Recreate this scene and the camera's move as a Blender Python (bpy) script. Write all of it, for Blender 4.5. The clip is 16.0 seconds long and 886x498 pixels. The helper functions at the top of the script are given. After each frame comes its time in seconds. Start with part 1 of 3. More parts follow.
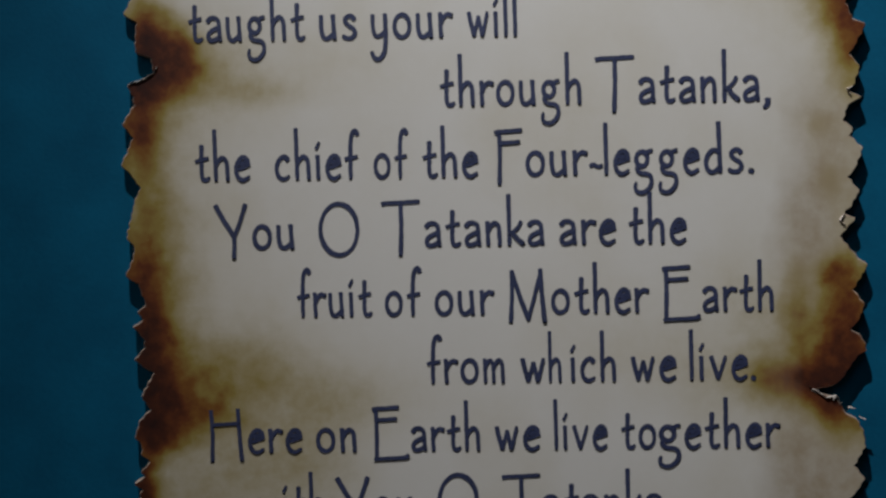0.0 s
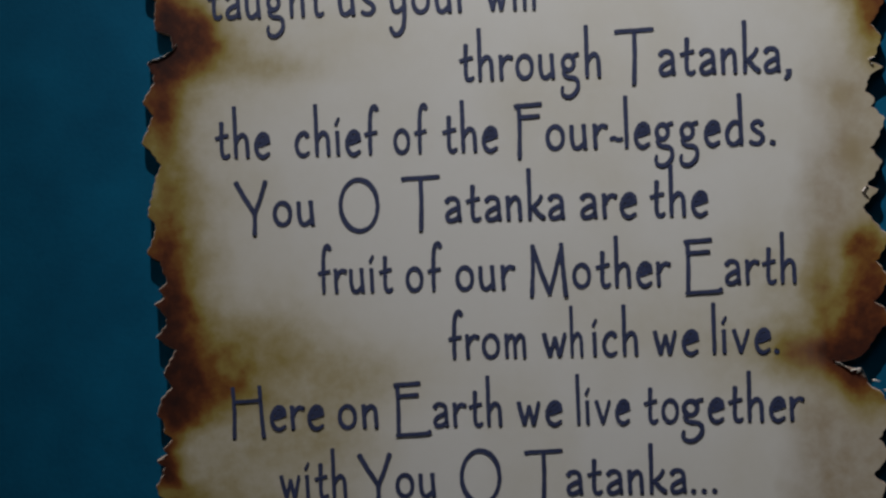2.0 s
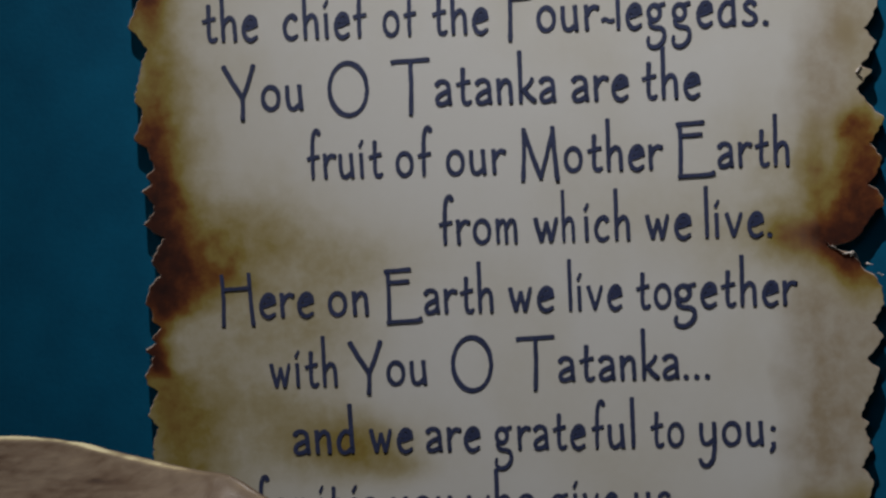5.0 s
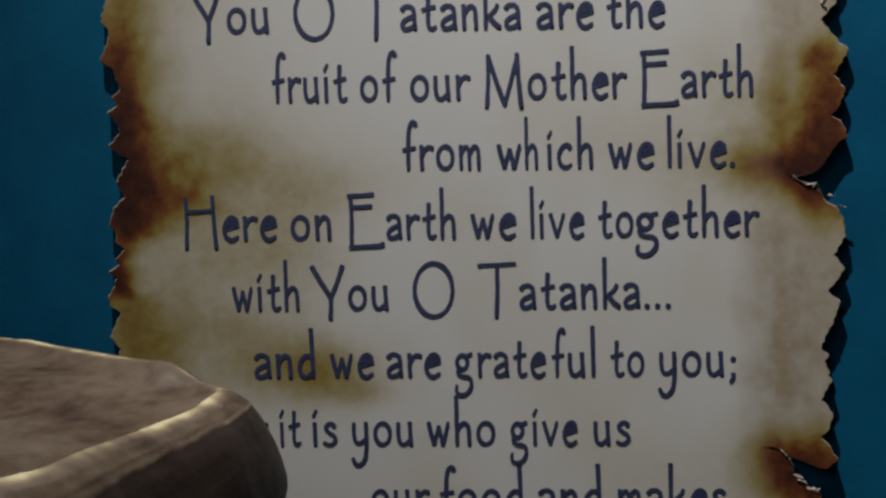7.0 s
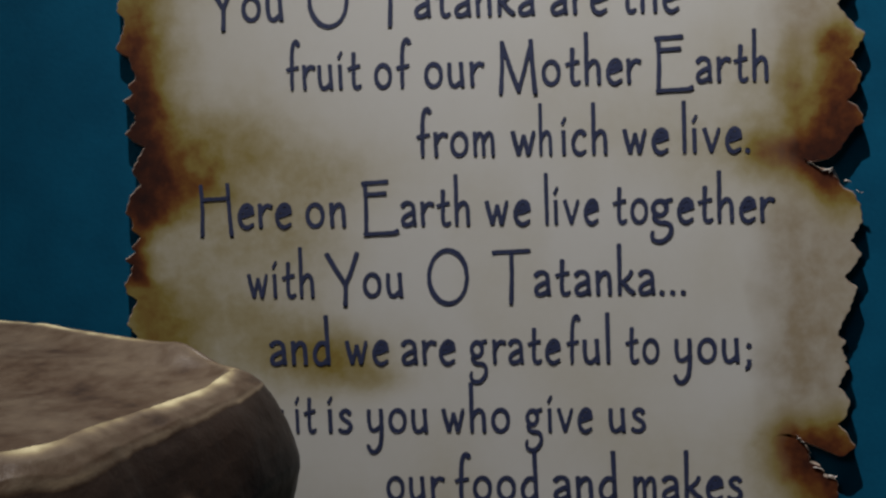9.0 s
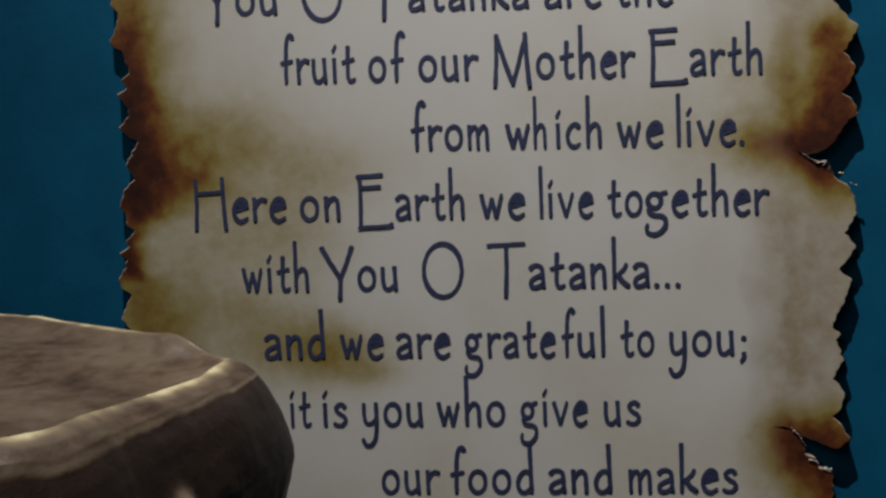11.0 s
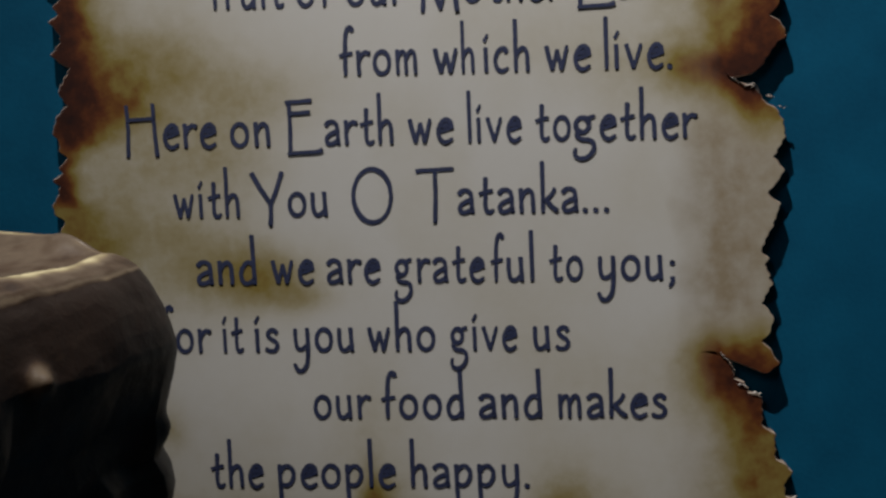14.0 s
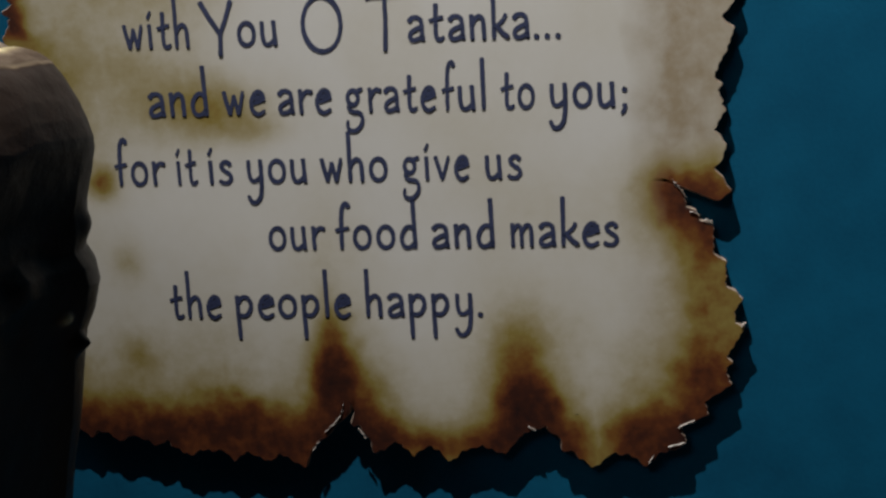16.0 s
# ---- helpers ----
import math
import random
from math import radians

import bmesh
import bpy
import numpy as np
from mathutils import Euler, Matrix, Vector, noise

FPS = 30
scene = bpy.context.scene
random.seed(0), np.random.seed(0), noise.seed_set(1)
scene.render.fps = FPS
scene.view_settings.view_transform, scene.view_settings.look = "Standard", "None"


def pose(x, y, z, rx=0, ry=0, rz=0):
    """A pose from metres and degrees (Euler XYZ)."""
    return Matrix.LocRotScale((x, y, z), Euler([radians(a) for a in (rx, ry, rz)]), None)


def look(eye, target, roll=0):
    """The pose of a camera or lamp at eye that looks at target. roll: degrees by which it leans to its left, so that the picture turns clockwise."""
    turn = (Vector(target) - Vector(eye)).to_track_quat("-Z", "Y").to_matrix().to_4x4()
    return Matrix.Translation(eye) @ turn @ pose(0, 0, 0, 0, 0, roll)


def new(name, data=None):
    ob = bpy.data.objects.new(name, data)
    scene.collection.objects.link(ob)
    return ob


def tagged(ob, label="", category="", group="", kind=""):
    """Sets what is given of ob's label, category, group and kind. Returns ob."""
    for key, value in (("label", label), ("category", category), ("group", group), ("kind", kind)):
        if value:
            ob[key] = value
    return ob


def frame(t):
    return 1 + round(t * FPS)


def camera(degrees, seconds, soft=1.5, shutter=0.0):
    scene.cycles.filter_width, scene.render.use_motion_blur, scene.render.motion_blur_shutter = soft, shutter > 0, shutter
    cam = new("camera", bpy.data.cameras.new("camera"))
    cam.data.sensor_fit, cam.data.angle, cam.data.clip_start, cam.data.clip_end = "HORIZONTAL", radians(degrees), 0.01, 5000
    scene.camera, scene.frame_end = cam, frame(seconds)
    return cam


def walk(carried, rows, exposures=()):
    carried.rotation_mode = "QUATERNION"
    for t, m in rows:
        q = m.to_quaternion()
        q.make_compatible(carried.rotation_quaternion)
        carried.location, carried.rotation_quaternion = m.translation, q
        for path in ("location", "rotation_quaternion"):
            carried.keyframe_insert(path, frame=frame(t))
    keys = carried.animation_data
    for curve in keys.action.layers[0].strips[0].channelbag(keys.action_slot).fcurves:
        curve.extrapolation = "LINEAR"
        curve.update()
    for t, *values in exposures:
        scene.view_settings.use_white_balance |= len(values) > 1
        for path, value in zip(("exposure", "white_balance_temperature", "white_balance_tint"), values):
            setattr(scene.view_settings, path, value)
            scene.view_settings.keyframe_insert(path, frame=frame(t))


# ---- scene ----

# ---- camera ----
cam = camera(44.0, 16.0, soft=2.5, shutter=0.5)
PATH = [
    (0, (0.071, -0.92, 0.235), (0.044, 1.076, 0.114), -0.5),
    (0.5, (0.072, -0.92, 0.237), (0.034, 1.076, 0.102), -0.8),
    (1, (0.068, -0.919, 0.224), (0.028, 1.077, 0.104), -0.9),
    (1.5, (0.068, -0.92, 0.222), (0.019, 1.076, 0.099), -1.0),
    (2, (0.066, -0.92, 0.211), (0.012, 1.076, 0.097), -1.0),
    (2.5, (0.062, -0.921, 0.205), (0.01, 1.074, 0.081), -1.0),
    (3, (0.064, -0.921, 0.191), (0.006, 1.075, 0.076), -0.9),
    (3.5, (0.063, -0.921, 0.186), (0.006, 1.075, 0.07), -1.0),
    (4, (0.062, -0.921, 0.165), (0.011, 1.076, 0.053), -1.3),
    (4.5, (0.067, -0.921, 0.14), (0.012, 1.076, 0.031), -1.4),
    (5, (0.067, -0.917, 0.126), (0.024, 1.077, -0.014), -1.2),
    (7.3, (0.103, -0.923, 0.06), (0.049, 1.071, -0.081), -0.2),
    (7.5, (0.102, -0.923, 0.059), (0.044, 1.071, -0.082), -0.2),
    (8, (0.104, -0.924, 0.057), (0.031, 1.07, -0.083), -0.3),
    (8.5, (0.106, -0.924, 0.055), (0.024, 1.07, -0.088), -0.4),
    (9, (0.106, -0.924, 0.054), (0.019, 1.069, -0.089), -0.5),
    (11.5, (0.108, -0.924, 0.047), (0.031, 1.07, -0.095), -0.7),
    (12, (0.11, -0.923, 0.045), (0.035, 1.07, -0.099), -0.8),
    (12.5, (0.113, -0.925, 0.038), (0.039, 1.069, -0.109), -0.9),
    (13, (0.118, -0.925, 0.033), (0.041, 1.068, -0.121), -1.0),
    (13.5, (0.137, -0.926, 0.017), (0.048, 1.066, -0.145), -0.8),
    (14, (0.182, -0.927, 0.001), (0.069, 1.062, -0.177), -0.8),
    (14.5, (0.203, -0.929, -0.005), (0.071, 1.056, -0.204), -0.5),
    (15, (0.237, -0.931, -0.039), (0.101, 1.044, -0.328), -0.7),
    (15.5, (0.239, -0.931, -0.055), (0.1, 1.035, -0.396), -1.0),
    (16, (0.237, -0.931, -0.055), (0.091, 1.03, -0.422), -1.3),
]
walk(cam, [(t, look(eye, target, roll)) for t, eye, target, roll in PATH],
     exposures=[(0, 0.0, 6350, 10), (3.5, 0.0, 6350, 10), (4.5, 0.05, 6370, 10), (5.0, 0.16, 6380, 10), (9.0, 0.18, 6530, 10), (14.5, 0.27, 6620, 10), (15.3, 0.40, 6630, 9), (16.0, 0.68, 6650, 9)])

# ---- light ----
world = bpy.data.worlds.new("dim_hall")
scene.world = world
world.use_nodes = True
world.node_tree.nodes["Background"].inputs[0].default_value = (0.75, 0.85, 1.0, 1)
world.node_tree.nodes["Background"].inputs[1].default_value = 0.02

LAMP = (-0.22, -0.68, 1.95)
spot = bpy.data.lights.new("display_spot", "SPOT")
spot.energy, spot.color, spot.shadow_soft_size = 192.0, (0.965, 0.985, 1.02), 0.010
spot.spot_size, spot.spot_blend = radians(82), 1.0
new("display_spot", spot).matrix_world = look(LAMP, (1.28, 0.0, -1.00))

# added unseen fill from the left, brightens the wall and its shadows
fill = bpy.data.lights.new("added_left_fill", "AREA")
fill.shape, fill.size, fill.size_y = "RECTANGLE", 0.6, 0.6
fill.energy, fill.color = 1.0, (0.95, 0.97, 1.0)
new("added_left_fill", fill).matrix_world = look((-1.5, -0.8, 2.0), (0.1, 0.0, -0.2))

# unseen fill added behind the viewer to lift the dark shadows
hall = bpy.data.lights.new("added_front_fill", "AREA")
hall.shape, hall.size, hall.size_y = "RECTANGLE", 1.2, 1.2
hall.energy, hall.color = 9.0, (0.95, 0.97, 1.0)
new("added_front_fill", hall).matrix_world = look((-1.3, -2.4, 2.05), (0.0, 0.0, -0.2))


# ---- materials ----
def material(name):
    m = bpy.data.materials.new(name)
    m.use_nodes = True
    return m, m.node_tree.nodes, m.node_tree.links, m.node_tree.nodes["Principled BSDF"]


def noise_node(nodes, links, coord, scale, detail=4.0, rough=0.55):
    n = nodes.new("ShaderNodeTexNoise")
    n.inputs["Scale"].default_value, n.inputs["Detail"].default_value, n.inputs["Roughness"].default_value = scale, detail, rough
    links.new(coord, n.inputs["Vector"])
    return n.outputs["Fac"]


def ramp_node(nodes, links, fac, stops):
    r = nodes.new("ShaderNodeValToRGB")
    r.color_ramp.elements[0].position, r.color_ramp.elements[0].color = stops[0][0], (*stops[0][1], 1)
    r.color_ramp.elements[1].position, r.color_ramp.elements[1].color = stops[-1][0], (*stops[-1][1], 1)
    for p, c in stops[1:-1]:
        r.color_ramp.elements.new(p).color = (*c, 1)
    links.new(fac, r.inputs["Fac"])
    return r.outputs["Color"]


def math_node(nodes, links, op, a, b):
    n = nodes.new("ShaderNodeMath")
    n.operation = op
    for i, v in enumerate((a, b)):
        if isinstance(v, (int, float)):
            n.inputs[i].default_value = v
        else:
            links.new(v, n.inputs[i])
    return n.outputs[0]


def bump_node(nodes, links, height, strength, distance, bsdf):
    b = nodes.new("ShaderNodeBump")
    b.inputs["Strength"].default_value, b.inputs["Distance"].default_value = strength, distance
    links.new(height, b.inputs["Height"])
    links.new(b.outputs["Normal"], bsdf.inputs["Normal"])


def surface(name, dark, light, scale, rough=0.7, metal=0.0, grain=400.0, bump=0.2, depth=0.0006, gloss=0.5):
    """A painted or plain surface: colour drifting between two tones, with a fine grain."""
    m, nodes, links, bsdf = material(name)
    pos = nodes.new("ShaderNodeNewGeometry").outputs["Position"]
    big, fine = noise_node(nodes, links, pos, scale), noise_node(nodes, links, pos, grain, 3.0)
    mixed = math_node(nodes, links, "ADD", math_node(nodes, links, "MULTIPLY", big, 0.75), math_node(nodes, links, "MULTIPLY", fine, 0.25))
    links.new(ramp_node(nodes, links, mixed, [(0.3, dark), (0.7, light)]), bsdf.inputs["Base Color"])
    bsdf.inputs["Roughness"].default_value, bsdf.inputs["Metallic"].default_value = rough, metal
    bsdf.inputs["Specular IOR Level"].default_value = gloss
    bump_node(nodes, links, fine, bump, depth, bsdf)
    return m


def bronze_material():
    """Brown patina, going to a paler tan where the wear and painted light stored on the mesh are high."""
    m, nodes, links, bsdf = material("brown_patina")
    pos = nodes.new("ShaderNodeNewGeometry").outputs["Position"]
    at = nodes.new("ShaderNodeAttribute")
    at.attribute_name = "wear_light"
    big, mid, fine = (noise_node(nodes, links, pos, s, d, 0.6) for s, d in ((18.0, 3.0), (90.0, 4.0), (420.0, 3.0)))
    tone = math_node(nodes, links, "ADD", math_node(nodes, links, "MULTIPLY", big, 0.75), math_node(nodes, links, "MULTIPLY", mid, 0.25))
    lightness = math_node(nodes, links, "ADD", math_node(nodes, links, "MULTIPLY", tone, 0.36), math_node(nodes, links, "MULTIPLY", at.outputs["Fac"], math_node(nodes, links, "ADD", 0.45, math_node(nodes, links, "MULTIPLY", mid, 0.6))))
    # the ramp paints the lit top pale and the shaded flank nearly black
    links.new(ramp_node(nodes, links, lightness, [(0.04, (0.010, 0.006, 0.004)), (0.235, (0.033, 0.018, 0.011)), (0.29, (0.080, 0.047, 0.026)), (0.37, (0.132, 0.091, 0.057)), (0.50, (0.195, 0.138, 0.082)), (0.65, (0.31, 0.235, 0.128)), (1.0, (0.64, 0.53, 0.30))]), bsdf.inputs["Base Color"])
    bsdf.inputs["Metallic"].default_value, bsdf.inputs["Specular IOR Level"].default_value = 0.05, 0.32
    rough = nodes.new("ShaderNodeMapRange")
    links.new(mid, rough.inputs["Value"])
    rough.inputs["To Min"].default_value, rough.inputs["To Max"].default_value = 0.38, 0.58
    links.new(rough.outputs["Result"], bsdf.inputs["Roughness"])
    bump_node(nodes, links, math_node(nodes, links, "ADD", mid, math_node(nodes, links, "MULTIPLY", fine, 0.4)), 0.4, 0.0014, bsdf)
    return m


def parchment_material():
    """Cream paper that browns through ochre and rust to char, by the scorch stored on the sheet."""
    m, nodes, links, bsdf = material("scorched_parchment")
    pos = nodes.new("ShaderNodeNewGeometry").outputs["Position"]
    at = nodes.new("ShaderNodeAttribute")
    at.attribute_name = "scorch"
    scorch = at.outputs["Fac"]
    cloud, mottle, fibre = (noise_node(nodes, links, pos, s, d, 0.6) for s, d in ((38.0, 4.0), (110.0, 6.0), (500.0, 3.0)))
    spread = math_node(nodes, links, "ADD", 0.06, math_node(nodes, links, "MULTIPLY", scorch, 0.76))
    stir = math_node(nodes, links, "SUBTRACT", math_node(nodes, links, "ADD", math_node(nodes, links, "MULTIPLY", mottle, 0.6), math_node(nodes, links, "MULTIPLY", cloud, 0.4)), 0.5)
    total = math_node(nodes, links, "ADD", scorch, math_node(nodes, links, "MULTIPLY", stir, spread))
    colour = ramp_node(nodes, links, total, [
        (0.0, (0.62, 0.585, 0.53)), (0.14, (0.55, 0.50, 0.41)), (0.30, (0.385, 0.318, 0.185)), (0.45, (0.265, 0.194, 0.050)),
        (0.59, (0.188, 0.080, 0.015)), (0.70, (0.122, 0.033, 0.009)), (0.82, (0.055, 0.014, 0.006)), (0.95, (0.022, 0.007, 0.005))])
    tan = nodes.new("ShaderNodeAttribute")
    tan.attribute_name = "browned"
    patchy = math_node(nodes, links, "MULTIPLY", tan.outputs["Fac"], math_node(nodes, links, "ADD", 0.55, math_node(nodes, links, "MULTIPLY", mottle, 0.9)))
    aged = nodes.new("ShaderNodeMixRGB")
    aged.inputs["Color2"].default_value = (0.330, 0.256, 0.164, 1)
    links.new(patchy, aged.inputs["Fac"])
    links.new(colour, aged.inputs["Color1"])
    links.new(aged.outputs["Color"], bsdf.inputs["Base Color"])
    bsdf.inputs["Roughness"].default_value, bsdf.inputs["Specular IOR Level"].default_value = 0.6, 0.25
    bump_node(nodes, links, fibre, 0.08, 0.0004, bsdf)
    return m


PAPER = parchment_material()
RAW_EDGE = surface("raw_cut_edge", (0.05, 0.02, 0.011), (0.48, 0.37, 0.28), 75.0, 0.85)
INK = surface("navy_ink", (0.020, 0.026, 0.062), (0.036, 0.045, 0.105), 60.0, 0.6, bump=0.05)
BLUE = surface("blue_wall_paint", (0.0013, 0.068, 0.132), (0.0027, 0.104, 0.192), 15.0, 0.75, grain=260.0, bump=0.25, depth=0.0008, gloss=0.12)
BRONZE = bronze_material()
GREY = surface("grey_plaster", (0.05, 0.05, 0.055), (0.08, 0.08, 0.085), 3.0, 0.8)
CARPET = surface("dark_carpet", (0.03, 0.03, 0.032), (0.07, 0.068, 0.066), 30.0, 0.95)


# ---- setting ----
def mesh_object(name, verts, faces, mats, parent=None, smooth=False, face_mats=None):
    me = bpy.data.meshes.new(name)
    me.from_pydata(verts, [], faces)
    for m in mats:
        me.materials.append(m)
    if face_mats is not None:
        me.polygons.foreach_set("material_index", face_mats)
    me.polygons.foreach_set("use_smooth", [smooth] * len(me.polygons))
    me.update()
    ob = new(name, me)
    ob.parent = parent
    return ob


def slab(name, x0, x1, y0, y1, z0, z1, mat, label, category):
    bm = bmesh.new()
    bmesh.ops.create_cube(bm, size=1.0)
    for v in bm.verts:
        v.co = ((x0 + x1) / 2 + v.co.x * (x1 - x0), (y0 + y1) / 2 + v.co.y * (y1 - y0), (z0 + z1) / 2 + v.co.z * (z1 - z0))
    me = bpy.data.meshes.new(name)
    bm.to_mesh(me)
    bm.free()
    me.materials.append(mat)
    return tagged(new(name, me), label, category, kind="structure")


WALL = 0.0125      # the panel's front is at 0, the wall about this far behind it


def wall_face(x, z):
    """The wall's face: the panel stands a little further off it towards the lower right."""
    return 0.0104 + 0.001 * x - 0.0065 * z


FLOOR, CEILING = -1.32, 2.20
wall = slab("wall_north", -2.4, 2.4, WALL, WALL + 0.15, FLOOR, CEILING, BLUE, "deep teal-blue painted exhibition wall", "wall")
for corner in wall.data.vertices:
    if corner.co.y < WALL + 0.05:
        corner.co.y = wall_face(corner.co.x, corner.co.z)
slab("wall_south", -2.4, 2.4, -3.15, -3.0, FLOOR, CEILING, GREY, "plain grey wall behind the viewer", "wall")
slab("wall_west", -2.55, -2.4, -3.15, WALL + 0.15, FLOOR, CEILING, GREY, "plain grey side wall of the hall", "wall")
slab("wall_east", 2.4, 2.55, -3.15, WALL + 0.15, FLOOR, CEILING, GREY, "plain grey side wall of the hall", "wall")
slab("floor", -2.55, 2.55, -3.15, WALL + 0.15, FLOOR - 0.1, FLOOR, CARPET, "dark carpeted exhibition floor", "floor")
slab("ceiling", -2.55, 2.55, -3.15, WALL + 0.15, CEILING, CEILING + 0.1, GREY, "plain grey ceiling", "ceiling")

# ---- parchment panel ----
TOP = 0.56
# turning points of the torn outline: (height, x) for the sides, (x, height) for the lower edge
LEFT = [(0.56, -0.20), (0.44, -0.198), (0.40, -0.195), (0.389, -0.199), (0.377, -0.206), (0.371, -0.195), (0.346, -0.197), (0.341, -0.184), (0.328, -0.181), (0.3245, -0.188),
        (0.318, -0.204), (0.308, -0.199), (0.302, -0.199), (0.286, -0.209), (0.274, -0.200), (0.252, -0.211), (0.243, -0.202), (0.232, -0.195), (0.222, -0.200),
        (0.191, -0.208), (0.182, -0.201), (0.175, -0.202), (0.158, -0.210), (0.152, -0.199), (0.134, -0.193), (0.127, -0.200), (0.121, -0.195), (0.115, -0.204), (0.103, -0.194), (0.097, -0.195)]
LEFT_LOW = [(0.087, -0.203), (0.081, -0.197), (0.076, -0.187), (0.056, -0.199), (0.044, -0.191), (0.034, -0.201), (0.020, -0.205), (0.013, -0.199), (0.006, -0.200), (-0.001, -0.192), (-0.010, -0.201),
            (-0.014, -0.197), (-0.020, -0.207), (-0.025, -0.200), (-0.034, -0.203), (-0.042, -0.208), (-0.050, -0.205), (-0.055, -0.197), (-0.076, -0.207), (-0.086, -0.198), (-0.10, -0.203),
            (-0.15, -0.205), (-0.24, -0.198), (-0.33, -0.206), (-0.45, -0.196)]
RIGHT = [(0.56, 0.40), (0.44, 0.402), (0.40, 0.398), (0.383, 0.392), (0.367, 0.398), (0.363, 0.409), (0.346, 0.401), (0.339, 0.396), (0.327, 0.405), (0.313, 0.400), (0.309, 0.394), (0.303, 0.406),
         (0.296, 0.395), (0.283, 0.392), (0.277, 0.400), (0.271, 0.397), (0.261, 0.408), (0.243, 0.402), (0.237, 0.396), (0.225, 0.406), (0.211, 0.398), (0.206, 0.392), (0.202, 0.403), (0.187, 0.390),
         (0.168, 0.406), (0.163, 0.414), (0.143, 0.402), (0.129, 0.412), (0.115, 0.406), (0.109, 0.400), (0.102, 0.410), (0.091, 0.414), (0.087, 0.407), (0.067, 0.394), (0.061, 0.385), (0.0575, 0.366), (0.0530, 0.380)]
RIGHT_MID = [(0.050, 0.389), (0.036, 0.398), (0.033, 0.406), (0.020, 0.413), (0.009, 0.414), (-0.008, 0.405), (-0.019, 0.414), (-0.030, 0.407), (-0.038, 0.400), (-0.047, 0.411), (-0.065, 0.405), (-0.086, 0.395),
             (-0.092, 0.402), (-0.097, 0.399), (-0.114, 0.405), (-0.130, 0.397), (-0.139, 0.407), (-0.146, 0.404), (-0.151, 0.397), (-0.1535, 0.403), (-0.161, 0.412), (-0.166, 0.404), (-0.1695, 0.398)]
RIGHT_LOW = [(-0.1715, 0.363), (-0.176, 0.372), (-0.194, 0.375), (-0.197, 0.383), (-0.207, 0.387), (-0.211, 0.398), (-0.236, 0.398), (-0.242, 0.409), (-0.264, 0.409), (-0.268, 0.417), (-0.275, 0.424),
             (-0.285, 0.418), (-0.297, 0.418), (-0.300, 0.427), (-0.326, 0.412), (-0.332, 0.417), (-0.337, 0.411), (-0.352, 0.416), (-0.361, 0.403), (-0.367, 0.394), (-0.379, 0.397), (-0.388, 0.378), (-0.392, 0.373),
             (-0.403, 0.379), (-0.412, 0.372), (-0.45, 0.370)]
BOTTOM = [(-0.21, -0.397), (-0.165, -0.393), (-0.157, -0.402), (-0.149, -0.396), (-0.139, -0.397), (-0.131, -0.406), (-0.118, -0.399), (-0.096, -0.410), (-0.088, -0.404), (-0.066, -0.420), (-0.057, -0.414), (-0.035, -0.414),
          (-0.025, -0.424), (-0.014, -0.415), (0.007, -0.424), (0.017, -0.417), (0.040, -0.430), (0.048, -0.408), (0.062, -0.398), (0.069, -0.388), (0.075, -0.367), (0.079, -0.388), (0.091, -0.391), (0.103, -0.415), (0.112, -0.412), (0.121, -0.404)]
BOTTOM_EAST = [(0.139, -0.418), (0.151, -0.408), (0.162, -0.414), (0.171, -0.425), (0.182, -0.414), (0.197, -0.408), (0.221, -0.416), (0.230, -0.399), (0.243, -0.393), (0.255, -0.391), (0.265, -0.401), (0.272, -0.415), (0.278, -0.412),
               (0.299, -0.429), (0.315, -0.415), (0.332, -0.416), (0.346, -0.428), (0.356, -0.415), (0.38, -0.408)]


def zigzag(points, at, tooth, size, seed):
    """The outline through the turning points, with small irregular teeth between them."""
    rng = np.random.default_rng(seed)
    a, b = np.array(sorted(points)).T
    n = int((a[-1] - a[0]) / tooth)
    knots = a[0] + tooth * (np.arange(n) + rng.uniform(-0.35, 0.35, n))
    teeth = size * rng.uniform(0.15, 1.0, n) * np.where(np.arange(n) % 2, 1, -1)
    return np.interp(at, a, b) + np.interp(at, knots, teeth)


def profile(at, rows):
    """Values that change softly along an edge; rows of (place, value)."""
    a, b = np.array(sorted(rows)).T
    return np.interp(at, a, b)


# scorched edges: (place along the edge, strength, reach)
BURN_LEFT = [(0.56, 0.5, 0.03), (0.39, 0.34, 0.03), (0.372, 0.62, 0.036), (0.355, 0.95, 0.044), (0.335, 1.15, 0.048), (0.315, 1.0, 0.040), (0.295, 0.80, 0.030), (0.27, 0.72, 0.027), (0.255, 0.60, 0.028), (0.24, 0.46, 0.032),
             (0.20, 0.48, 0.034), (0.17, 0.58, 0.034), (0.15, 0.72, 0.034), (0.12, 0.92, 0.032), (0.09, 0.92, 0.036), (0.06, 1.0, 0.050), (0.035, 1.05, 0.052), (0.018, 0.85, 0.040), (0.004, 0.52, 0.026), (-0.008, 0.72, 0.015),
             (-0.034, 0.88, 0.014), (-0.047, 0.42, 0.030), (-0.075, 0.36, 0.050), (-0.11, 0.34, 0.058), (-0.2, 0.5, 0.03), (-0.34, 0.6, 0.03), (-0.43, 0.9, 0.03)]
